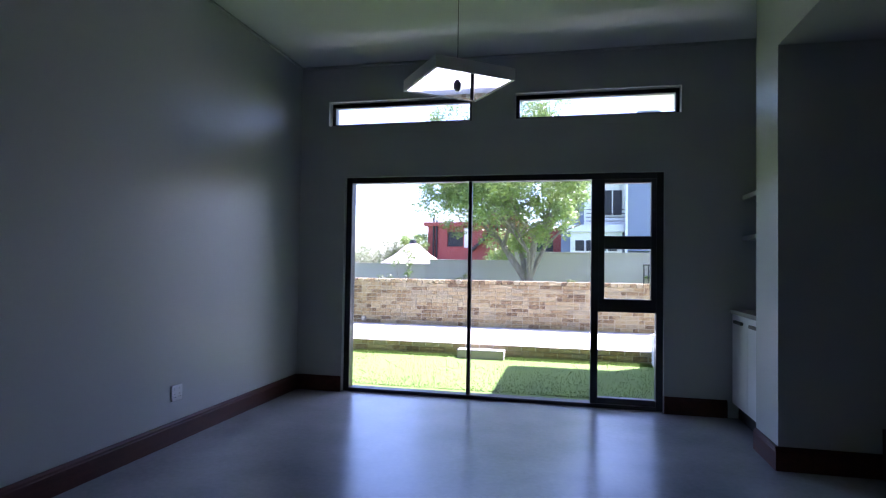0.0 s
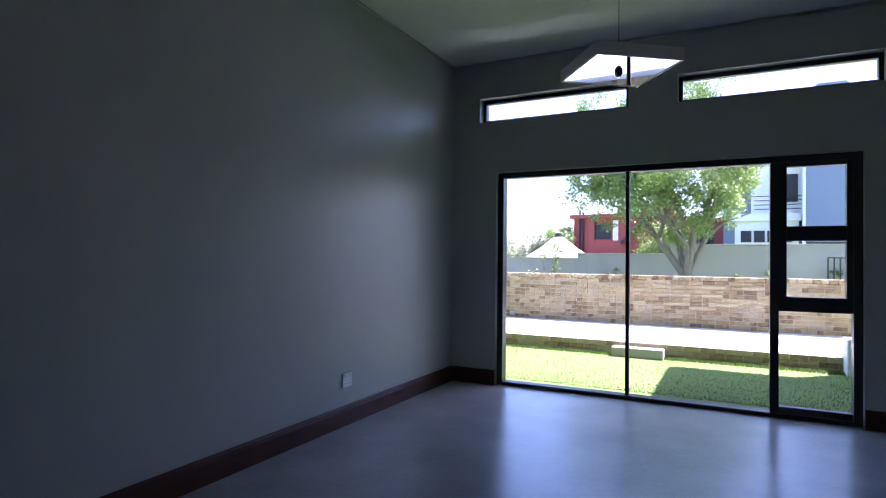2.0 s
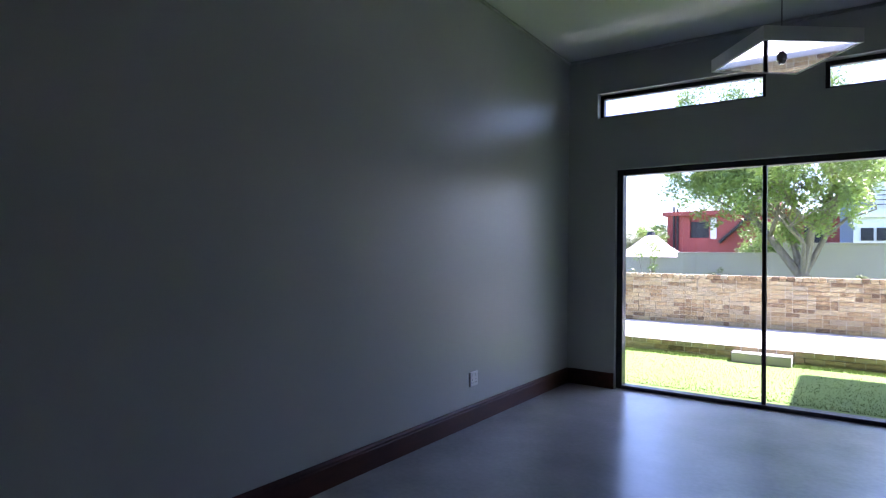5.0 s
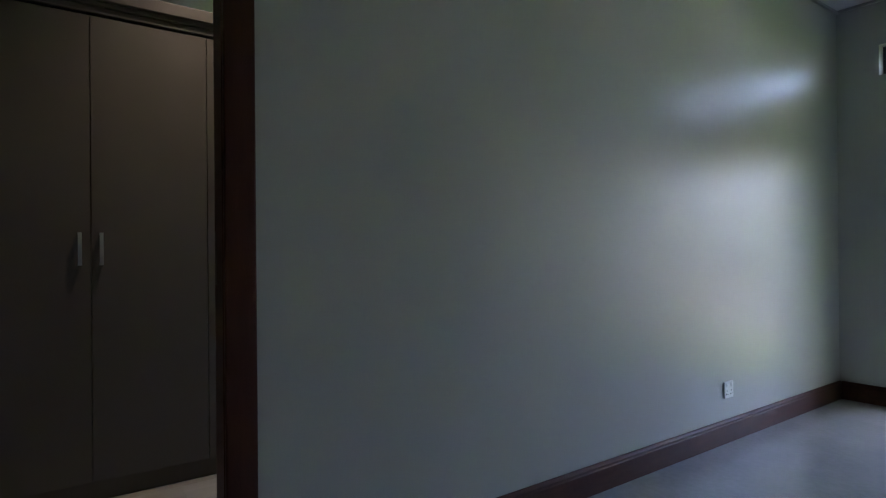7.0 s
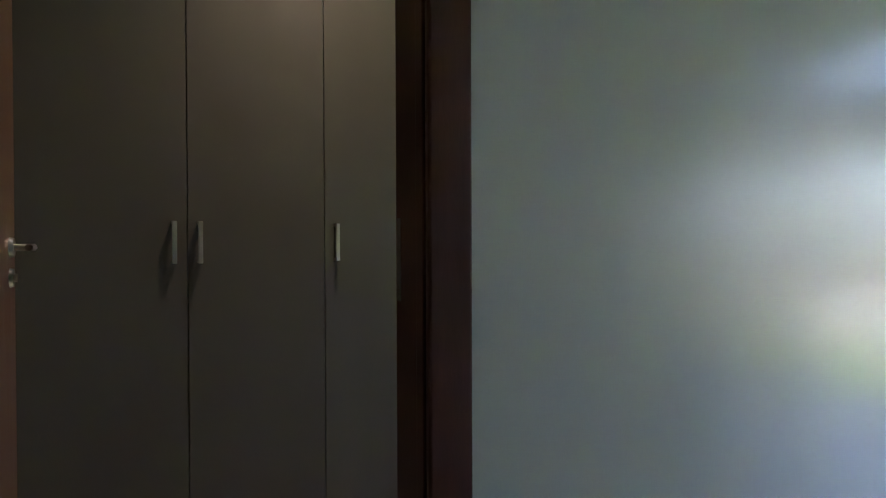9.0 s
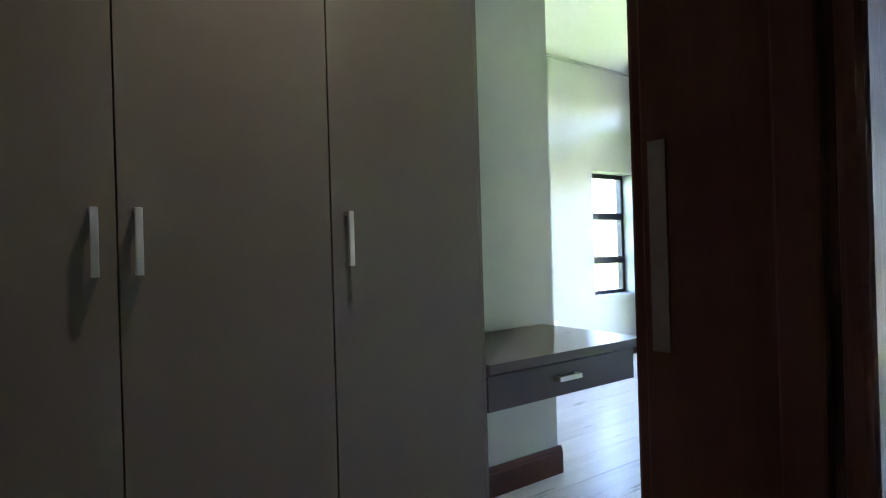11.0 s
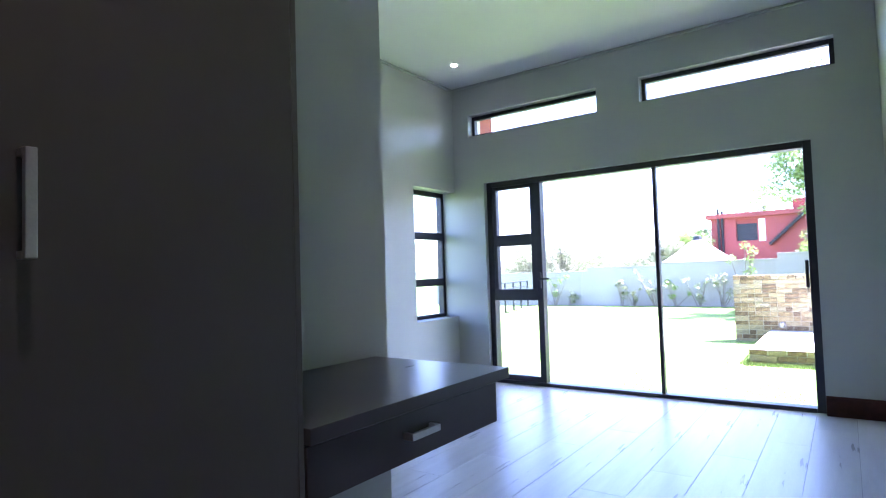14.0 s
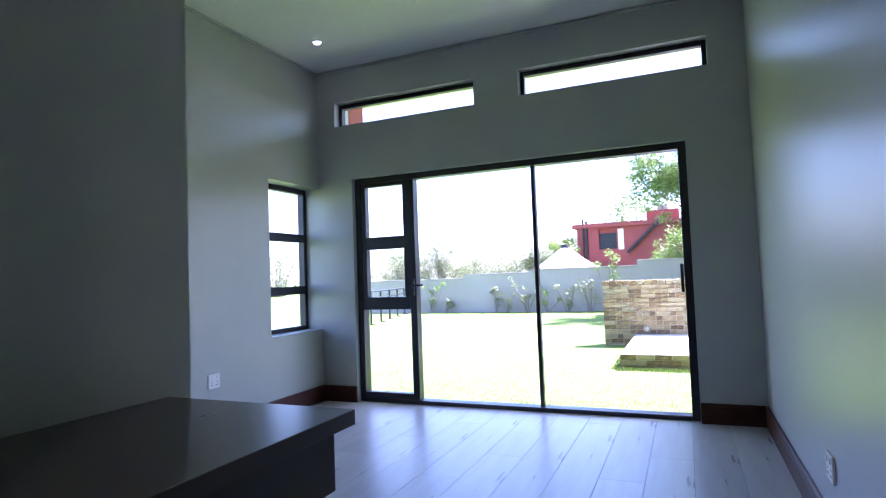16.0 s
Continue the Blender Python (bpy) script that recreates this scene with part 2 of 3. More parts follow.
setting("roof_wing", slab(3.62, 1.73, 3.7, 9.4, 3.89, 3.9), WHITE, "white eaves of the next wing", "roof")
setting("wall_wing", slab(4.5, 0.26, -0.3, 9, 3.5, 3.69), PAINT, "grey painted outer wall of the next wing", "wall")

# shadow-line cornices
for nm, a in (("living", ((0, -9, 0.022, 0), (0, -0.022, 4.0, 0))), ("bedroom", ((WX - 0.022, -5.9, WX, FB), (WBX, FB - 0.022, WX, FB), (WBX, DYE, WBX + 0.022, FB)))):
    bm = bmesh.new()
    for x0, y0, x1, y1 in a:
        top = ZC if nm == "living" else ZCB
        box(bm, x0, y0, top - 0.03, x1, y1, top - 0.012)
    setting("trim_cornice_" + nm, bm, PAINT, "thin painted shadow-line cornice", "cornice")


def skirting(x0, y0, x1, y1, nx, ny):
    """A moulded skirting board along a wall face, its thickness towards (nx, ny)."""
    along = Vector((x1 - x0, y1 - y0, 0))
    out = Vector((nx, ny, 0))
    prof = [(0.001, 0), (0.02, 0), (0.02, 0.118), (0.017, 0.124), (0.017, 0.136), (0.010, 0.147), (0.004, 0.151), (0.001, 0.151)]
    bm = bmesh.new()
    ends = []
    for p in (Vector((x0, y0, ZF)), Vector((x0, y0, ZF)) + along):
        ends.append([bm.verts.new(p + out * d + Vector((0, 0, h))) for d, h in prof])
    for i in range(len(prof)):
        j = (i + 1) % len(prof)
        bm.faces.new((ends[0][i], ends[0][j], ends[1][j], ends[1][i]))
    bm.faces.new(ends[0])
    bm.faces.new(ends[1][::-1])
    bmesh.ops.recalc_face_normals(bm, faces=bm.faces)
    return setting("baseboard", bm, TIMBER, "dark mahogany skirting board", "skirting board")


skirting(0, DY1 + 0.115, 0, 0, 1, 0)
skirting(0, -9, 0, DY0 - 0.115, 1, 0)
skirting(0.02, 0, SA[0] - 0.002, 0, 0, -1)
skirting(SA[1] + 0.002, 0, 4.05, 0, 0, -1)
skirting(4.03, -1.3, 4.03, -0.86, -1, 0)
skirting(4.01, -1.3, 8.9, -1.3, 0, -1)
skirting(WX, DY1 + 0.115, WX, FB, -1, 0)
skirting(WX - 0.02, FB, SB[1] + 0.002, FB, 0, -1)
skirting(SB[0] - 0.002, FB, WBX + 0.02, FB, 0, -1)
skirting(WBX, DYE + 0.005, WBX, FB, 1, 0)
skirting(WBX, DYE, DX, DYE, 0, 1)
skirting(DX, -4.16, DX, DYE + 0.02, 1, 0)


# ---- windows and sliding doors ----
def sliding_door(name, x_at, sign, y, width, label):
    """Three lights: a narrow unit of stacked panes and two tall glass leaves. u runs from the narrow unit's side."""
    door = thing(name, x_at, y + 0.035, ZF, label, "sliding door", "", "structure")
    H = ZT - ZF

    def bar(nm, u0, u1, z0, z1, d0, d1, b=0.004, m=ALU):
        a, c = sorted((sign * u0, sign * u1))
        return part(nm, slab(a, d0, z0, c, d1, z1, bevel=b), m, door)

    W = width
    bar("jamb", 0, 0.06, 0, H, 0.02, 0.13)
    bar("jamb", W - 0.06, W, 0, H, 0.02, 0.13)
    bar("head", 0.06, W - 0.06, H - 0.055, H, 0.02, 0.13)
    bar("track", 0.06, W - 0.06, 0, 0.035, 0.01, 0.13)
    bar("stile", 0.06, 0.105, 0.885, H - 0.055, 0.03, 0.1)
    bar("stile", 0.51, 0.565, 0.885, H - 0.055, 0.03, 0.1)
    bar("stile", 0.565, 0.63, 0.035, H - 0.055, 0.025, 0.12)
    bar("transom", 0.105, 0.51, H - 0.092, H - 0.055, 0.03, 0.1)
    bar("transom", 0.105, 0.51, 1.45, 1.57, 0.03, 0.1)
    bar("transom", 0.06, 0.565, 0.873, 0.992, 0.026, 0.104)
    bar("transom", 0.06, 0.565, 0.035, 0.09, 0.03, 0.1)
    bar("meeting_stile", 1.755, 1.788, 0.035, H - 0.055, 0.03, 0.09)
    for nm, u0, u1, z0, z1 in (("pane", 0.105, 0.51, 1.57, H - 0.092), ("pane", 0.105, 0.51, 0.992, 1.45), ("pane", 0.06, 0.565, 0.09, 0.873),
                               ("pane", 0.63, 1.755, 0.035, H - 0.055), ("pane", 1.788, W - 0.06, 0.035, H - 0.055)):
        g = bar(nm, u0, u1, z0, z1, 0.062, 0.068, 0, GLASS)
        g.visible_shadow = False
    return door, bar


door_a, bar = sliding_door("door_1", SA[1], -1, FA, SA[1] - SA[0], "black aluminium sliding door with clear glass, closed")
door_b, bar = sliding_door("door_2", SB[0], 1, FB, SB[1] - SB[0], "black aluminium sliding door with clear glass, closed")
bar("handle", 0.60, 0.618, 1.0, 1.16, 0.0, 0.025, 0.004)
bar("lever", 0.60, 0.72, 1.085, 1.105, -0.03, -0.012, 0.005)
bar("pull_handle", 2.905, 2.93, 0.98, 1.2, 0.0, 0.02, 0.004)


def high_window(name, r, y):
    w = thing(name, r[0], y, r[2], "narrow black-framed high window set in a deep reveal", "window", "high windows", "structure")
    W, H = r[1] - r[0], r[3] - r[2]
    d0, d1 = 0.09, 0.15
    for nm, a in (("window_frame", (0, d0, 0, 0.035, d1, H)), ("window_frame", (W - 0.035, d0, 0, W, d1, H)),
                  ("window_frame", (0.035, d0, H - 0.04, W - 0.035, d1, H)), ("window_frame", (0.035, d0, 0, W - 0.035, d1, 0.035))):
        part(nm, slab(*a, bevel=0.003), ALU, w)
    g = part("pane", slab(0.035, d0 + 0.025, 0.035, W - 0.035, d0 + 0.031, H - 0.04), GLASS, w)
    g.visible_shadow = False


for i, (r, y) in enumerate(((C1A, FA), (C2A, FA), (C1B, FB), (C2B, FB))):
    high_window("window_%d" % (i + 1), r, y)

win = thing("window_5", WBX, WIN[0], WIN[2], "tall narrow black-framed bedroom window with three panes", "window", "", "structure")
WW, WH = WIN[1] - WIN[0], WIN[3] - WIN[2]
for nm, a in (("window_frame", (-0.235, 0, 0, -0.165, 0.045, WH)), ("window_frame", (-0.235, WW - 0.045, 0, -0.165, WW, WH)),
              ("window_frame", (-0.235, 0.045, 0, -0.165, WW - 0.045, 0.04)), ("window_frame", (-0.235, 0.045, WH - 0.05, -0.165, WW - 0.045, WH)),
              ("transom", (-0.235, 0.045, 0.35, -0.165, WW - 0.045, 0.43)), ("transom", (-0.235, 0.045, 0.86, -0.165, WW - 0.045, 0.94))):
    part(nm, slab(*a, bevel=0.003), ALU, win)
for z0, z1 in ((0.04, 0.35), (0.43, 0.86), (0.94, WH - 0.05)):
    g = part("pane", slab(-0.203, 0.045, z0, -0.197, WW - 0.045, z1), GLASS, win)
    g.visible_shadow = False

# ---- the doorway between the rooms ----
fr = thing("door_frame_3", 0, DY1, ZF, "dark mahogany door frame and architrave", "door frame", "", "structure")
DW, DH = DY0 - DY1, 2.22
for nm, a in (("jamb", (WX - 0.005, 0, 0, 0.005, 0.029, DH)), ("jamb", (WX - 0.005, DW - 0.029, 0, 0.005, DW, DH)), ("head", (WX - 0.005, DW, DH, 0.005, 0, DH + 0.029)),
              ("door_stop", (-0.035, -0.012, 0, -0.002, 0, DH)), ("door_stop", (-0.035, DW, 0, 0.002, DW + 0.012, DH))):
    part(nm, slab(*a, bevel=0.003), TIMBER_UP, fr)
for x0, x1 in ((0.001, 0.026), (WX - 0.026, WX - 0.001)):
    part("architrave", slab(x0 + (0.005 if x0 > 0 else 0), -0.012 if x0 > 0 else 0.012, 0, x1, 0.095, DH + 0.095, bevel=0.006), TIMBER_UP, fr)
    part("architrave", slab(x0, DW - 0.095, 0, x1, DW - 0.012, DH + 0.095, bevel=0.006), TIMBER_UP, fr)
    part("architrave", slab(x0, DW - 0.012, DH + 0.012, x1, 0.012, DH + 0.095, bevel=0.006), TIMBER_UP, fr)
part("strike_plate", slab(-0.146, -0.0015, 1.17, -0.128, 0.001, 1.36, bevel=0.0004), DULL, fr, "small steel strike plate")

leaf = thing("door_4", WX + 0.02, DY0 + 0.012, ZF, "open red-brown veneered door with steel lever handle", "door", "", "structure")
part("door_leaf", slab(-0.79, -0.02, 0.008, 0, 0.02, 2.21, bevel=0.003), DOORWOOD, leaf)
part("rose", rod((-0.69, 0.02, 1.295), (-0.69, 0.03, 1.295), 0.027, 0.025, 20), STEEL, leaf)
part("lever", rod((-0.69, 0.03, 1.295), (-0.69, 0.075, 1.295), 0.0095), STEEL, leaf)
part("lever", rod((-0.699, 0.07, 1.295), (-0.59, 0.07, 1.295), 0.009), STEEL, leaf)
part("key_escutcheon", rod((-0.69, 0.02, 1.215), (-0.69, 0.029, 1.215), 0.026, 0.024, 20), STEEL, leaf)
part("lock_cylinder", rod((-0.69, 0.028, 1.215), (-0.69, 0.036, 1.215), 0.011), STEEL, leaf)



# ---- sockets ----
def socket(x, y, z, turn, label):
    s = thing("wall_socket", x, y, z, label, "socket", "wall sockets")
    s.rotation_euler = (0, 0, turn)
    part("cover_plate", slab(-0.055, -0.012, -0.055, 0.055, -0.0005, 0.055, bevel=0.004), PLASTIC, s)
    for dx, dz in ((-0.026, 0.0), (0.026, 0.0)):
        part("switch", slab(dx - 0.009, -0.0165, 0.02, dx + 0.009, -0.0115, 0.042, bevel=0.0015), PLASTIC, s)
        for ax, az in ((0, 0.006), (-0.009, -0.016), (0.009, -0.016)):
            part("pin_hole", rod((dx + ax, -0.0125, az - 0.012), (dx + ax, -0.011, az - 0.012), 0.0042, seg=8), GAP, s)
    return s


socket(0, -1.82, 0.315, radians(90), "white double wall socket on the grey wall")
socket(WBX, -1.18, 0.41, radians(90), "white double wall socket beside the narrow window")
socket(WX, -1.76, 0.32, radians(-90), "white double wall socket above the skirting")


# ---- wardrobe ----
WFX, WY0, WY1 = -1.44, -5.895, -4.186
ward = thing("wardrobe", DX + 0.003, WY0, ZF, "dark taupe built-in wardrobe with bar handles", "wardrobe")
D = WFX - DX - 0.003
part("body", slab(0, 0, 0.09, D - 0.02, WY1 - WY0, 2.52), CUPB, ward)
part("plinth", slab(0, 0, 0, D - 0.03, WY1 - WY0, 0.088), CUPB, ward)
part("side_panel", slab(0, WY1 - WY0 - 0.002, 0, D, WY1 - WY0 + 0.014, 2.52, bevel=0.001), CUPB, ward)
bm = bmesh.new()
for z0, z1, o in ((2.526, 2.56, 0.012), (2.56, 2.585, 0.03), (2.585, 2.65, 0.05)):
    box(bm, 0, 0, z0, D + o, WY1 - WY0 + o, z1, bevel=0.004)
part("cornice", bm, CUPB, ward)
for y0, y1, hy in ((0.003, 0.561, 0.513), (0.565, 1.130, 0.608), (1.134, 1.706, 1.184)):
    d = part("door", slab(D - 0.019, y0, 0.11, D, y1, 2.512, bevel=0.0015), CUPB, ward)
    bm = slab(D + 0.022, hy - 0.0085, 1.225, D + 0.034, hy + 0.0085, 1.393, bevel=0.0015)
    box(bm, D, hy - 0.0085, 1.225, D + 0.022, hy + 0.0085, 1.237)
    box(bm, D, hy - 0.0085, 1.381, D + 0.022, hy + 0.0085, 1.393)
    part("handle", bm, STEEL, d, "brushed steel bar handle")

# ---- desk ----
desk = thing("wall_desk", DX + 0.003, -4.165, ZF, "dark brown floating desk with one drawer", "desk")
DD, DL = 0.645, 0.93
part("desktop", slab(0, 0, 0.802, DD, DL, 0.84, bevel=0.002), DESKM, desk)
part("body", slab(0, 0, 0.668, DD - 0.035, DL - 0.092, 0.801, bevel=0.001), DESKM, desk)
drw = part("drawer_front", slab(DD - 0.034, 0.002, 0.662, DD - 0.015, DL - 0.072, 0.796, bevel=0.0015), DESKM, desk)
bm = slab(DD + 0.008, 0.345, 0.727, DD + 0.02, 0.475, 0.746, bevel=0.0015)
box(bm, DD - 0.015, 0.345, 0.727, DD + 0.008, 0.357, 0.746)
box(bm, DD - 0.015, 0.463, 0.727, DD + 0.008, 0.475, 0.746)
part("handle", bm, STEEL, drw, "brushed steel bar handle")
part("end_panel", slab(0.0, DL - 0.091, 0.662, DD - 0.035, DL - 0.072, 0.801, bevel=0.001), DESKM, desk)

# ---- lamps ----
lamp = thing("pendant_lamp", 2.05, -2.06, 2.32, "square white pendant lamp with mirrored glass underside", "lamp")
lamp.rotation_euler = (0, 0, radians(37))
S = 0.25
part("shade", lattice(([-S, -S + 0.012, S - 0.012, S], [-S, -S + 0.012, S - 0.012, S], [0, 0.055, 0.07]),
     lambda x, y, z: z > 0.055 or abs(x) > S - 0.012 or abs(y) > S - 0.012), WHITE, lamp)
part("glass", slab(-S + 0.013, -S + 0.013, 0.003, S - 0.013, S - 0.013, 0.009), MIRROR, lamp, "mirrored glass plate")
part("finial", rod((0, 0, -0.03), (0, 0, -0.012), 0.012, 0.02, 16), STEEL, lamp, "polished steel retaining nut")
part("washer", rod((0, 0, -0.012), (0, 0, 0.003), 0.024, seg=20), STEEL, lamp)
part("cord", rod((0, 0, 0.07), (0, 0, ZC - 2.32 - 0.03), 0.0025, seg=8), DULL, lamp)
part("ceiling_rose", rod((0, 0, ZC - 2.32 - 0.03), (0, 0, ZC - 2.32), 0.05), WHITE, lamp)

for x, y in ((-3.51, -0.39), (-0.95, -4.75)):
    dl = thing("ceiling_downlight", x, y, ZCB, "small lit recessed ceiling downlight", "lamp", "downlights")
    ring = bmesh.new()
    bmesh.ops.create_cone(ring, cap_ends=True, segments=24, radius1=0.04, radius2=0.045, depth=0.006, matrix=Matrix.Translation((0, 0, -0.003)))
    part("ring", ring, PLASTIC, dl)
    part("bulb", rod((0, 0, -0.012), (0, 0, -0.006), 0.027, seg=20), LAMPON, dl)
beam = new("downlight_beam", bpy.data.lights.new("downlight_beam", "SPOT"))
beam.data.energy, beam.data.color, beam.data.spot_size, beam.data.spot_blend, beam.data.shadow_soft_size = 3.0, (1, 0.8, 0.5), radians(120), 0.9, 0.05
beam.matrix_world = look((-0.95, -4.75, ZCB - 0.02), (-0.95, -4.75, 0))

# ---- niche with cabinet and shelves ----
cab = thing("low_cabinet", 4.09, -0.855, ZF, "white lacquered low cabinet in the niche", "cabinet")
part("plinth", slab(0.05, 0, 0, 0.55, 0.85, 0.13), GAP, cab)
part("body", slab(0.02, 0.002, 0.131, 0.555, 0.85, 0.90), CABW, cab)
for y0, y1 in ((0.004, 0.424), (0.428, 0.848)):
    d = part("door", slab(0, y0, 0.135, 0.019, y1, 0.895, bevel=0.002), CABW, cab)
    part("handle", slab(-0.022, y0 + 0.1, 0.825, -0.001, y0 + 0.32, 0.85, bevel=0.003), DULL, d, "dull dark bar handle")
part("countertop", slab(-0.02, 0, 0.901, 0.555, 0.852, 0.935, bevel=0.003), GREYR, cab)
for z in (1.52, 1.87):
    sh = tagged(new("niche_shelf", mesh_of("niche_shelf", slab(4.17, -0.858, z - 0.02, 4.618, -0.002, z + 0.02, bevel=0.002), PAINT)),
                "plain grey niche shelf above the cabinet", "shelf", "niche shelves")

# ---- bedroom floor of planks ----
fl = setting("floor_bedroom", slab(WBX, -5.9, -0.3, -0.08, FB + 0.1, ZF - 0.008), JOINT, "pale grey wood laminate floor", "floor")


# ---- garden ----
ZG = -0.10
setting("ground", lattice(([-300, -9.5, -4.7, 9.2, 300], [-300, -9.4, 0.3, 14, 400], [ZG - 0.3, ZG]),
        lambda x, y, z: True), GRASS, "mown green lawn reaching to the horizon", "lawn")
rng = random.Random(3)
verts, faces = [], []


def blade(x, y, h):
    a, w, l = rng.uniform(0, 6.28), rng.uniform(0.0025, 0.006), rng.uniform(-0.6, 0.6)
    i = len(verts)
    dx, dy = math.cos(a) * w, math.sin(a) * w
    verts.extend(((x - dx, y - dy, ZG), (x + dx, y + dy, ZG), (x - dy * l * 6, y + dx * l * 6, ZG + h)))
    faces.append((i, i + 1, i + 2))


for _ in range(60000):
    y = 0.7 + 11 * rng.random() ** 2
    x = rng.uniform(-8.5, 4.3)
    if x > -1.5 and 2.95 < y < 5.7:
        continue
    blade(x, y, rng.uniform(0.008, 0.02))
for _ in range(5000):
    blade(rng.uniform(-1.52, 4.2), rng.uniform(2.82, 2.96), rng.uniform(0.02, 0.055))
for _ in range(900):
    blade(rng.uniform(-1.58, -1.48), rng.uniform(2.9, 5.3), rng.uniform(0.015, 0.035))
me = bpy.data.meshes.new("grass_blades")
me.from_pydata(verts, [], faces)
me.materials.append(BLADE)
tagged(new("grass_blades", me), "short green grass blades on the lawn", "grass", "", "stuff")

# raised paved terrace and its brick back wall
ter = tagged(new("terrace", mesh_of("terrace", slab(-1.45, 3.02, ZG - 0.1, 4.3, 5.35, 0.025), MORTAR)), "raised pale concrete terrace edged with brick", "terrace", "", "structure")
part("terrace_top", slab(-1.452, 3.013, 0.026, 4.3, 5.35, 0.085, bevel=0.006), SLABM, ter)
stp = tagged(new("garden_step", mesh_of("garden_step", slab(1.12, 2.78, ZG - 0.05, 1.8, 2.98, 0.03, bevel=0.01), GREYR)), "low pale step in front of the terrace", "step", "", "structure")
bw = tagged(new("wall_garden_brick", mesh_of("wall_garden_brick", slab(-1.94, 5.365, ZG - 0.1, 8.0, 5.57, 0.885), MORTAR)), "low garden wall of mixed clay stock bricks", "wall", "", "structure")
ped = tagged(new("garden_pillar", mesh_of("garden_pillar", slab(3.83, 2.75, ZG, 4.2, 3.1, 0.33, bevel=0.012), PALE)), "short white rendered pillar beside the terrace", "pillar")

light = thing("garden_wall_light", -1.28, 5.345, 0.17, "small round pale bulkhead light on the brick wall", "lamp")
part("ring", rod((0, 0, 0), (0, -0.03, 0), 0.05, 0.045, 20), GREYR, light)
part("lens", rod((0, -0.03, 0), (0, -0.045, 0), 0.035, 0.025, 20), MORTAR, light)

# boundary wall, stepping up
bm = bmesh.new()
for x0, x1, z in ((-14, -7.6, 1.03), (-7.6, -5.3, 1.15), (-5.3, -2.0, 1.24), (-2.0, 0.9, 1.40), (0.9, 16, 1.69)):
    box(bm, x0, 13.6, ZG - 0.2, x1, 13.82, z)
    box(bm, x0 - 0.01, 13.57, z - 0.002, x1 + 0.01, 13.85, z + 0.04, bevel=0.006)
setting("wall_boundary", bm, GREYR, "stepped grey rendered boundary wall", "wall")


# railing down the side of the lawn
rail = thing("garden_railing", -8.55, 8.96, ZG, "black iron railing along the lawn edge", "railing")
rail.rotation_euler = (0, 0, radians(14.7))
for i in range(-3, 5):
    y = i * 1.05
    post = part("post", rod((0, y, -0.05), (0, y, 0.9), 0.03, seg=8), IRON, rail)
    part("foot", slab(-0.03, y - 0.03, 0, 0.13, y + 0.03, 0.025, bevel=0.004), IRON, post)
part("top_rail", rod((0, -3.2, 0.9), (0, 4.25, 0.9), 0.022, seg=8), IRON, rail)
part("lower_rail", rod((0, -3.2, 0.72), (0, 4.25, 0.72), 0.016, seg=8), IRON, rail)
gate = thing("garden_gate", 4.95, 13.3, ZG, "black iron gate by the boundary wall", "gate")
for i in range(5):
    part("bar", rod((i * 0.14, 0, 0), (i * 0.14, 0, 1.46), 0.02, seg=8), IRON, gate)
part("rail", rod((0, 0, 1.45), (0.56, 0, 1.45), 0.02, seg=8), IRON, gate)

tagged(new("eaves_column", mesh_of("eaves_column", slab(-4.46, 1.1, ZG, -4.14, 1.42, 3.45, bevel=0.01), RED)), "red-brown column holding up the eaves", "column")
tagged(new("timber_step", mesh_of("timber_step", slab(4.6, -1.75, ZF, 5.5, -1.325, 0.285, bevel=0.008), TIMBER)), "dark mahogany step beside the grey pier", "step")

# ---- plants ----
def leaves(blobs, n, size, seed):
    """Leaves scattered in and mostly near the skin of uneven clumps."""
    r = random.Random(seed)
    vs, fs = [], []
    weight = [b[3] ** 2 for b in blobs]
    for _ in range(n):
        x, y, z, rad = r.choices(blobs, weight)[0]
        d = Vector((r.gauss(0, 1), r.gauss(0, 1), r.gauss(0, 0.85))).normalized() * rad * r.random() ** 0.45
        c = Vector((x, y, z)) + d
        a = Vector((r.gauss(0, 1), r.gauss(0, 1), r.gauss(0, 0.6))).normalized()
        b = a.cross(Vector((r.gauss(0, 1), r.gauss(0, 1), r.gauss(0, 1)))).normalized()
        s = size * r.uniform(0.6, 1.35)
        i = len(vs)
        vs.extend((c - a * s, c + b * s * 0.45, c + a * s, c - b * s * 0.45))
        fs.append((i, i + 1, i + 2, i + 3))
    m = bpy.data.meshes.new("crown")
    m.from_pydata([tuple(v) for v in vs], [], fs)
    return m


def crown(parent, blobs, n, size, seed, material, name="crown"):
    m = leaves(blobs, n, size, seed)
    m.materials.append(material)
    ob = new(name, m)
    ob.parent = parent
    return ob


TX, TY = 1.48, 12.0
tree = thing("garden_tree", TX, TY, ZG, "spreading green tree with forked pale trunk behind the brick wall", "tree")
tips = []
bm = bmesh.new()
r = random.Random(11)
rod((0.02, 0, 0), (-0.03, 0.02, 0.95), 0.24, 0.19, 12, bm)
base = Vector((-0.03, 0.02, 0.85))
fork = [(base, base + Vector(v), w, w * 0.72) for v, w in (((-0.75, 0.1, 1.1), 0.12), ((-0.3, 0.35, 1.35), 0.10), ((0.22, -0.15, 1.3), 0.12), ((0.5, 0.15, 1.1), 0.09), ((0.05, -0.3, 0.9), 0.07))]
stack = []
for p, q, a, b in fork:
    rod(p, q, a, b, 10, bm)
    stack.append((q, (q - p).normalized(), b, 0))
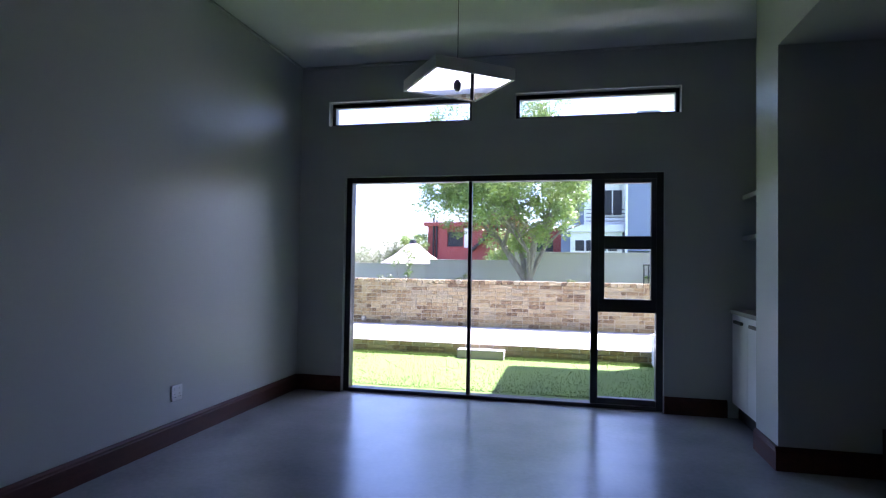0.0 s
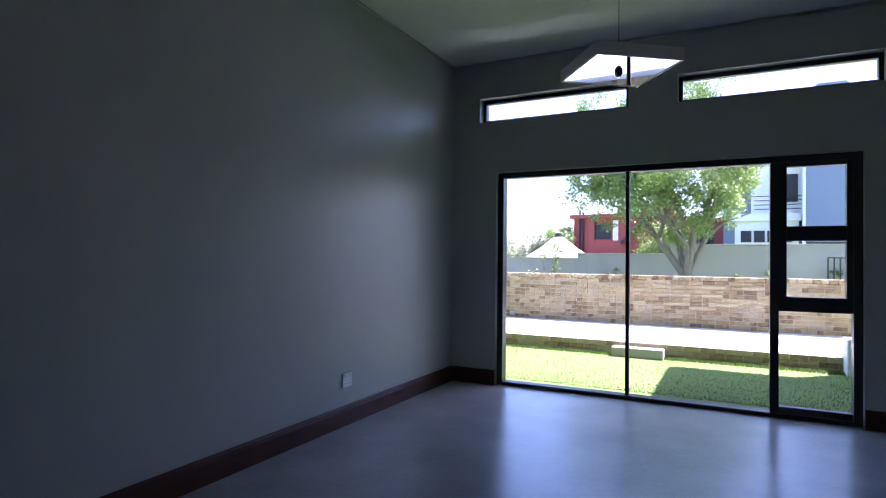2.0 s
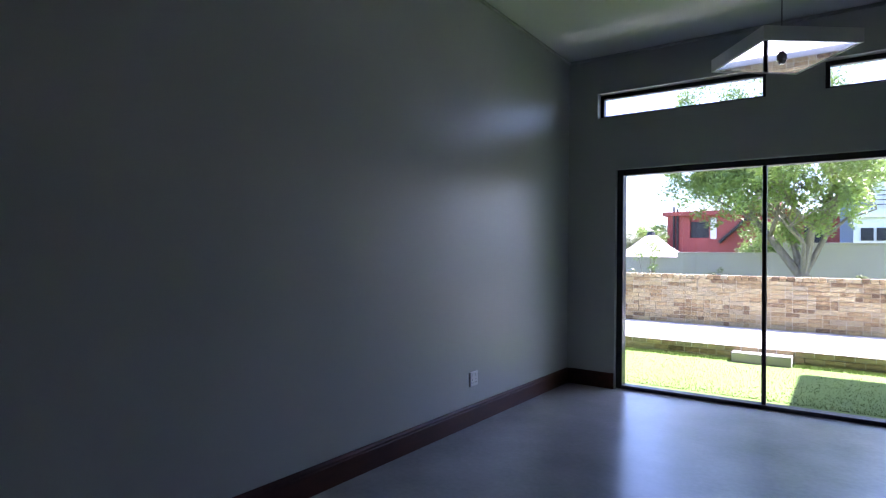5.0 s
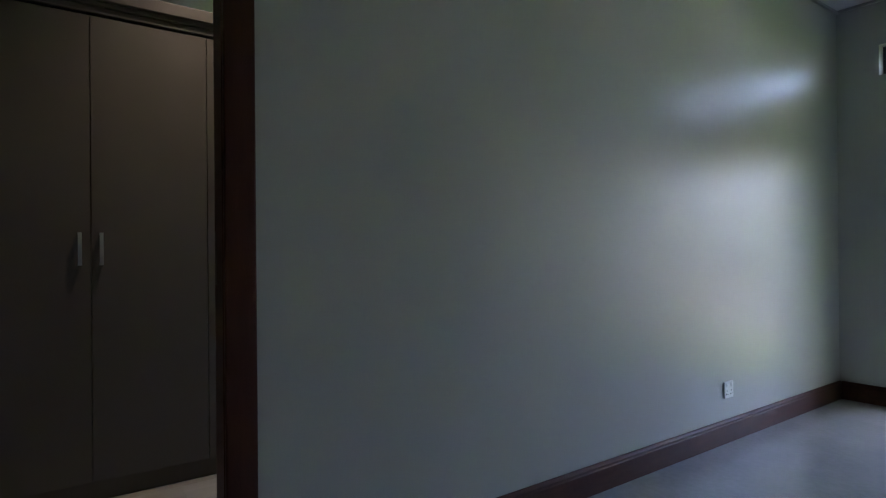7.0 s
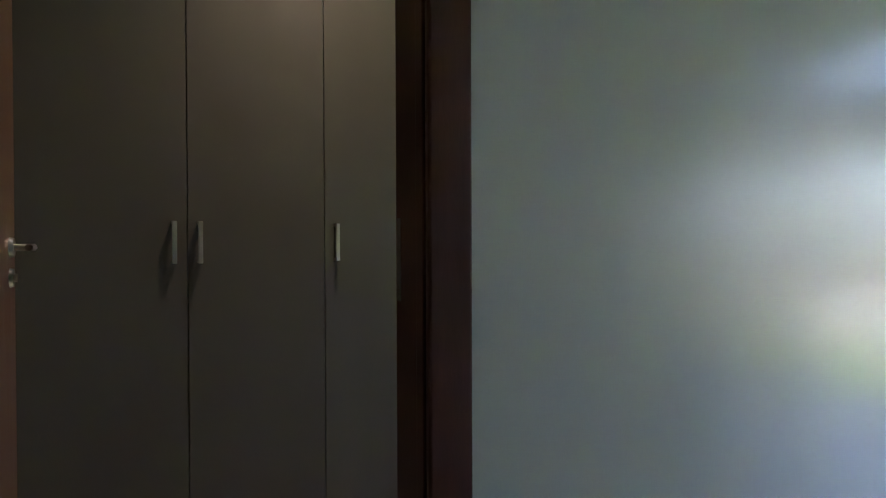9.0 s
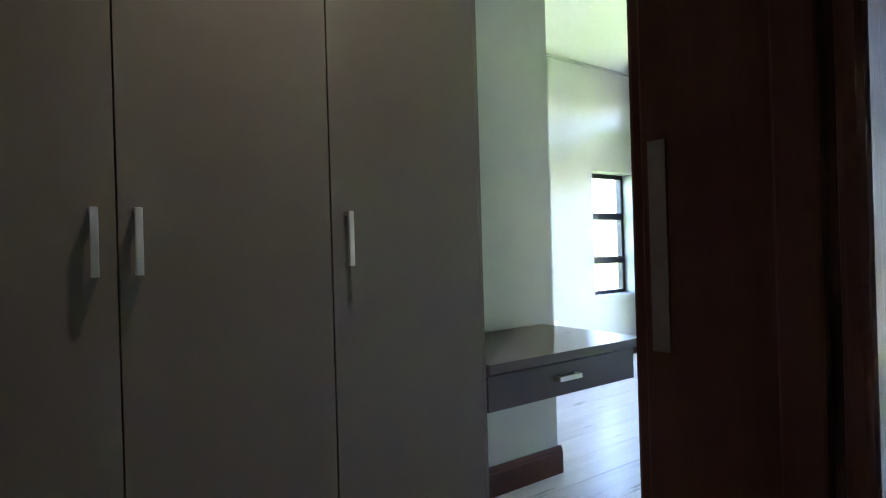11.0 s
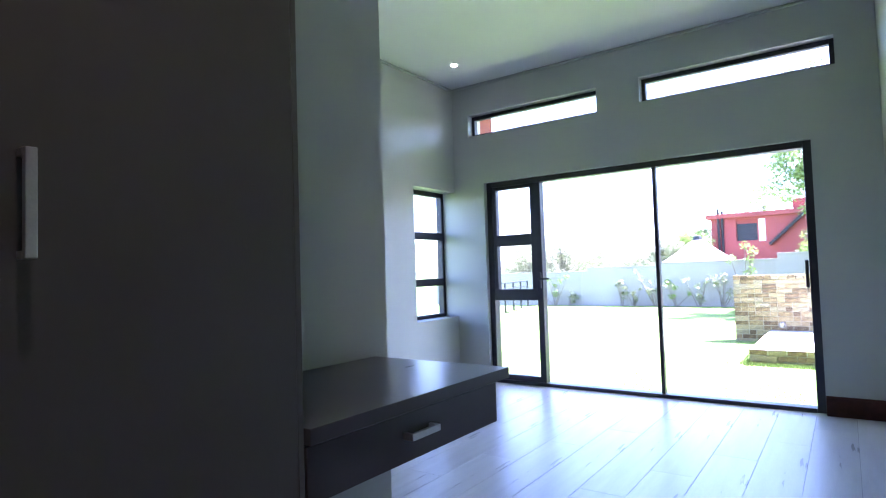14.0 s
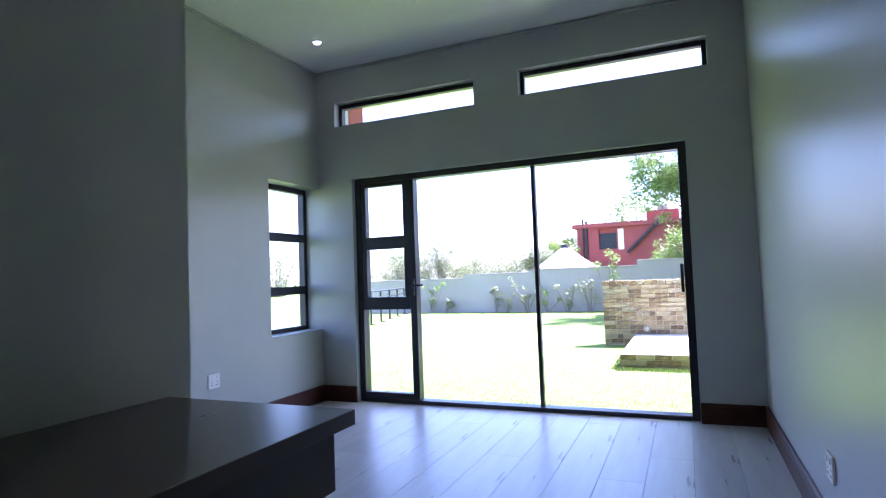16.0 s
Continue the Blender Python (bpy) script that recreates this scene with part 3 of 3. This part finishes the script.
while stack:
    p, d, w, depth = stack.pop()
    if depth == 4:
        tips.append(p)
        continue
    for _ in range(3 if depth < 2 else 2):
        nd = (d + Vector((r.gauss(0, 0.6), r.gauss(0, 0.55), r.uniform(-0.1, 0.35)))).normalized()
        if p.x > 1.2 or p.x < -2.6:
            nd.x = -0.4 * nd.x
        q = p + nd * r.uniform(0.55, 0.95) * (1 - 0.1 * depth)
        rod(p, q, w * 0.8, w * 0.52, 7, bm)
        stack.append((q, nd, w * 0.52, depth + 1))
part("trunk", bm, BARK, tree)
blobs = [(t.x, t.y, t.z, r.uniform(0.22, 0.42)) for t in tips]
for _ in range(150):
    x, y, z = r.uniform(-1, 1), r.uniform(-1, 1), r.uniform(-1, 1)
    if x * x + y * y + z * z < 1:
        blobs.append((-0.8 + 2.75 * x, 1.7 * y, 3.85 + 1.85 * z + 0.2 * x, r.uniform(0.18, 0.4)))
for _ in range(60):
    x, y, z = r.uniform(-1, 1), r.uniform(-1, 1), r.uniform(-1, 1)
    if x * x + y * y + z * z < 1:
        blobs.append((-0.5 + 1.5 * x, 1.3 * y, 5.9 + 1.1 * z, r.uniform(0.25, 0.45)))
for cx, cz, k in ((-2.3, 5.6, 16), (0.5, 5.8, 18), (-2.75, 4.4, 18), (-2.6, 3.5, 12)):
    for _ in range(k):
        blobs.append((cx + r.uniform(-0.75, 0.75), r.uniform(-0.8, 0.8), cz + r.uniform(-0.6, 0.55), r.uniform(0.18, 0.36)))
for _ in range(46):
    x, y, z = r.uniform(-1, 1), r.uniform(-1, 1), r.uniform(-1, 1)
    blobs.append((-0.1 + 1.3 * x, 0.8 * y, 2.55 + 0.75 * z + 0.5 * abs(x), r.uniform(0.18, 0.36)))
blobs = [b for b in blobs if -3.6 < b[0] < 1.7]
crown(tree, blobs, 54000, 0.05, 5, LEAF)


def shrub(name, x, y, z, w, h, n, size, seed, material, label, clumps=9, group="", cat="shrub"):
    s = thing(name, x, y, z, label, cat, group)
    q = random.Random(seed)
    bm = bmesh.new()
    bl = []
    for _ in range(clumps):
        tip = Vector((q.gauss(0, w * 0.33), q.gauss(0, w * 0.2), h * q.uniform(0.25, 0.95)))
        rod((q.gauss(0, w * 0.05), 0, 0), tip, 0.012 * h + 0.006, 0.006, 6, bm)
        bl.append((tip.x, tip.y, tip.z, q.uniform(0.14, 0.26) * min(w, h)))
    part("stem", bm, BARK, s)
    crown(s, bl, n, size, seed + 50, material, "foliage")
    return s


for i, (x, w, h, m) in enumerate(((-8.7, 0.6, 1.1, LEAF), (-8.2, 0.45, 0.5, LEAF2), (-6.38, 0.4, 0.9, LEAF2), (-6.0, 0.35, 0.65, LEAF2), (-5.35, 0.6, 1.4, LEAF2),
                                  (-4.7, 0.5, 0.9, LEAF), (-4.05, 0.6, 0.85, LEAF2), (-3.4, 0.7, 0.95, LEAF2), (-2.78, 0.75, 2.0, LEAF), (-0.75, 0.55, 1.05, LEAF2),
                                  (2.75, 0.4, 0.95, LEAF2), (3.6, 0.5, 1.2, LEAF2), (5.2, 0.5, 1.25, LEAF))):
    shrub("climbing_shrub", x, 13.3, ZG, w, h, 170 + int(260 * max(0, h - 1.3)), 0.05, 20 + i, m, "young leafy climber against the grey boundary wall", 7, "climbers on the boundary wall")
for i, (x, y, w, h) in enumerate(((-25, 44, 6, 3.2), (-21.6, 44, 3.2, 5.2), (-21, 50, 6, 3.4), (-16, 48, 6, 3.0), (-13, 46, 2.4, 3.6), (-29, 40, 6, 4.2), (-34, 36, 7, 4.2), (-42, 28, 8, 4.5), (-10.8, 46, 5, 3.4), (-18, 45, 6, 2.9), (-24.5, 42, 5, 3.6))):
    shrub("distant_tree", x, y, ZG, w, h, 5200, 0.085, 70 + i, LEAF2, "olive-green tree beyond the boundary wall", 42, "trees beyond the wall", "tree")
for i, (x, y, w, h) in enumerate(((-8.3, 33.5, 1.8, 3.6), (-4.6, 38.5, 4.0, 6.9), (-0.7, 29.5, 2.2, 3.3))):
    shrub("distant_tree", x, y, ZG, w, h, 4200, 0.085, 90 + i, LEAF, "leafy tree beside the red house", 34, "trees beyond the wall", "tree")

# ---- neighbouring houses ----
red = thing("red_house", -7.25, 34, ZG, "brick-red flat-roofed two-storey house with outside stair", "house")
red.scale = (0.44, 0.44, 0.53)
part("wall", lattice(([0, 3.2, 5.8, 16, 24], [0, 0.5, 9], [0, 5.0, 7.55, 8.2]),
     lambda x, y, z: not (3.2 < x < 5.8 and y < 0.5 and 5.0 < z < 7.55) and not (x > 16 and z > 7.55)), RED, red)
part("parapet", slab(-0.6, -0.6, 7.75, 16, 9, 8.25), RED, red)
part("roof_block", slab(10, 2, 8.25, 14.5, 7, 9.6), RED, red)
part("chimney", slab(11.5, 3, 9.6, 13, 4.5, 10.3), GREYR, red)
for x0, z0, x1, z1 in ((3.25, 5.05, 5.75, 7.0), (9.6, 3.6, 11.4, 4.1), (13.4, 3.6, 15.4, 4.1), (17.5, 4, 20, 6.2)):
    w = part("window", slab(x0, 0.44 if x0 < 10 else -0.05, z0, x1, 0.52 if x0 < 10 else 0.02, z1), DARKW, red)
part("balcony_door", slab(6.0, -0.06, 4.9, 6.8, -0.002, 7.45), PALE, red)
part("drainpipe", rod((1.0, -0.25, 0), (1.0, -0.25, 8.9), 0.16, seg=10), IRON, red)
part("drainpipe", rod((1.5, -0.25, 0), (1.5, -0.25, 8.6), 0.16, seg=10), IRON, red)
bm = bmesh.new()
for i in range(16):
    box(bm, 7.2 + i * 0.29, -0.9, 4.4 + i * 0.23, 7.55 + i * 0.29, -0.05, 4.75 + i * 0.23)
part("staircase", bm, IRON, red)

tent = thing("conical_roof_hut", -7.5, 31, ZG, "round hut with pale conical roof and dark finial", "hut")
tent.scale = (0.69, 0.69, 0.52)
part("wall", rod((0, 0, 0), (0, 0, 1.9), 3.7, seg=24), PALE, tent)
bm = bmesh.new()
rings = ((5.0, 1.5), (3.3, 2.55), (1.7, 3.9), (0.6, 5.1), (0.0, 5.5))
prev = None
for rad, z in rings:
    cur = [bm.verts.new((max(rad, 0.02) * math.cos(a * math.pi / 12), max(rad, 0.02) * math.sin(a * math.pi / 12), z)) for a in range(24)]
    if prev:
        for i in range(24):
            bm.faces.new((prev[i], prev[(i + 1) % 24], cur[(i + 1) % 24], cur[i]))
    prev = cur
part("roof", bm, THATCH, tent)
part("finial", rod((0, 0, 5.2), (0, 0, 5.7), 0.4, 0.3), IRON, tent)

nb = thing("grey_house", 2.2, 25, ZG, "modern blue-grey and white two-storey house", "house")
part("wall", slab(0, 1.2, 0, 9, 9, 6.6), BLUE, nb)
part("bay", slab(0.5, 0.2, 0, 3.1, 1.2, 3.2), PALE, nb, "off-white lower bay")
part("bay_roof", slab(0.3, 0, 3.2, 3.2, 1.25, 3.55), PALE, nb)
part("upper_wall", slab(1.2, 0.6, 3.56, 3.3, 1.21, 6.3), PALE, nb)
part("tower", slab(3.3, -0.6, 2.2, 9, 4, 7.2), BLUE, nb)
part("column", slab(3.18, -0.7, 0, 3.29, -0.5, 7.0), PALE, nb)
part("roof", slab(-0.4, -0.3, 6.61, 9.4, 9.4, 6.9), PALE, nb)
bm = bmesh.new()
tri = [[bm.verts.new((x, y, z)) for x, z in ((3.3, 6.9), (5.1, 6.9), (5.1, 9.0), (4.2, 9.7), (3.5, 9.0))] for y in (-0.5, 3.0)]
bm.faces.new(tri[0])
bm.faces.new(tri[1][::-1])
for i in range(5):
    bm.faces.new((tri[0][i], tri[1][i], tri[1][(i + 1) % 5], tri[0][(i + 1) % 5]))
bmesh.ops.recalc_face_normals(bm, faces=bm.faces)
part("gable", bm, BLUE, nb)
for i in range(4):
    w = part("window", slab(0.75 + i * 0.55, 0.15, 2.2, 1.2 + i * 0.55, 0.21, 2.75), DARKW, nb)
w = part("window", slab(2.15, 0.54, 4.1, 3.1, 0.61, 5.4), DARKW, nb)
part("window_frame", slab(2.6, 0.5, 4.1, 2.65, 0.55, 5.4), PALE, w)
for z in (3.75, 3.95, 4.15, 4.35):
    part("balcony_rail", rod((1.3, 0.1, z), (3.2, 0.1, z), 0.02, seg=6), IRON, nb)
part("wall_light", slab(7.0, -0.68, 4.5, 7.1, -0.6, 4.8), PLASTIC, nb)

# ---- pieces: laminate planks ----
pw = 0.25
plank_mesh = {}
rows = int((WX - WBX) / pw)
for i in range(rows):
    x0 = WX - 0.01 - (i + 1) * pw
    y = FB + 0.02 - (i * 0.47) % 1.65
    spans = [(y, FB + 0.02)]
    while y > -5.9:
        spans.append((y - 1.65, y))
        y -= 1.65
    for a, b in spans:
        lo = -5.895 if x0 > DX - 0.2 else DYE - 0.1
        a, b = max(a, lo), min(b, FB + 0.02)
        if b - a < 0.05:
            continue
        key = round(b - a, 3)
        if key not in plank_mesh:
            plank_mesh[key] = mesh_of("plank", slab(0.001, 0.0005, 0, pw - 0.001, key - 0.0005, 0.009, bevel=0.0008), PLANK)
        ob = new("plank", plank_mesh[key])
        ob.location = (x0, a, ZF - 0.0085)
        ob.parent = fl
setting("floor_threshold", slab(-0.145, DY0, ZF - 0.007, -0.078, DY1, ZF + 0.002), TIMBER, "dark timber strip in the doorway", "threshold")

# ---- pieces: garden wall bricks ----
bl, bh, gap = 0.195, 0.0625, 0.011
head = bl / 2 - gap / 2


def brick_shapes(length):
    shapes = []
    for k in range(4):
        q = random.Random(k)
        bm = slab(0, 0, 0, length, 0.2, bh, bevel=0.004)
        for v in bm.verts:
            v.co += Vector((q.uniform(-1, 1), q.uniform(-1, 1), q.uniform(-1, 1))) * 0.0025
        shapes.append(mesh_of("brick", bm, BRICK))
    return shapes


brick_meshes, header_meshes = brick_shapes(bl), brick_shapes(head)
made = 0
rest, rest_heads = [], []
q = random.Random(8)
for row in range(14):
    z = ZG - 0.03 + row * (bh + gap)
    x = -1.95
    n = row % 2
    while x < 7.8:
        long = n % 2 == 0 or q.random() < 0.3
        y = 5.352 + q.uniform(-0.004, 0.003)
        if made < 300 and x < 2.0 and (row >= 3 or x < -1.2):
            ob = new("brick", q.choice(brick_meshes if long else header_meshes))
            ob.location, ob.parent = (x, y, z), bw
            made += 1
        else:
            (rest if long else rest_heads).append((x, y, z))
        x += (bl if long else head) + gap
        n += 1


def joined(name, places, size, parent, material):
    vs, fs = [], []
    for x, y, z in places:
        i = len(vs)
        vs.extend((x + a * size[0], y + b * size[1], z + c * size[2]) for a in (0, 1) for b in (0, 1) for c in (0, 1))
        fs.extend(tuple(i + v for v in f) for f in ((0, 1, 3, 2), (4, 6, 7, 5), (0, 4, 5, 1), (2, 3, 7, 6), (0, 2, 6, 4), (1, 5, 7, 3)))
    m = bpy.data.meshes.new(name)
    m.from_pydata(vs, [], fs)
    m.materials.append(material)
    ob = new(name, m)
    ob.parent = parent
    return tagged(ob, kind="stuff")


joined("bricks", rest, (bl, 0.2, bh), bw, BRICKS)
joined("bricks", rest_heads, (head, 0.2, bh), bw, BRICKS)
x = -1.465
while x < 4.25:
    for row in range(3):
        ob = new("brick", q.choice(brick_meshes))
        ob.location, ob.parent = (x - (0.1 if row == 1 else 0) * (x > -1.4), 3.005 + q.uniform(-0.003, 0.003), ZG - 0.03 + row * (bh + gap)), ter
    x += bl + gap
y = 3.215
while y < 5.1:
    for row in range(3):
        ob = new("brick", q.choice(brick_meshes))
        ob.rotation_euler = (0, 0, radians(90))
        ob.location, ob.parent = (-1.265, y, ZG - 0.03 + row * (bh + gap)), ter
    y += bl + gap
# coping course laid on edge along the top of the garden wall
cop = mesh_of("coping_brick", slab(0, 0, 0, 0.1, 0.225, 0.07, bevel=0.005), BRICK)
x = -1.95
while x < 7.8:
    ob = new("coping_brick", cop)
    ob.location, ob.parent = (x, 5.348, 0.893), bw
    x += 0.11
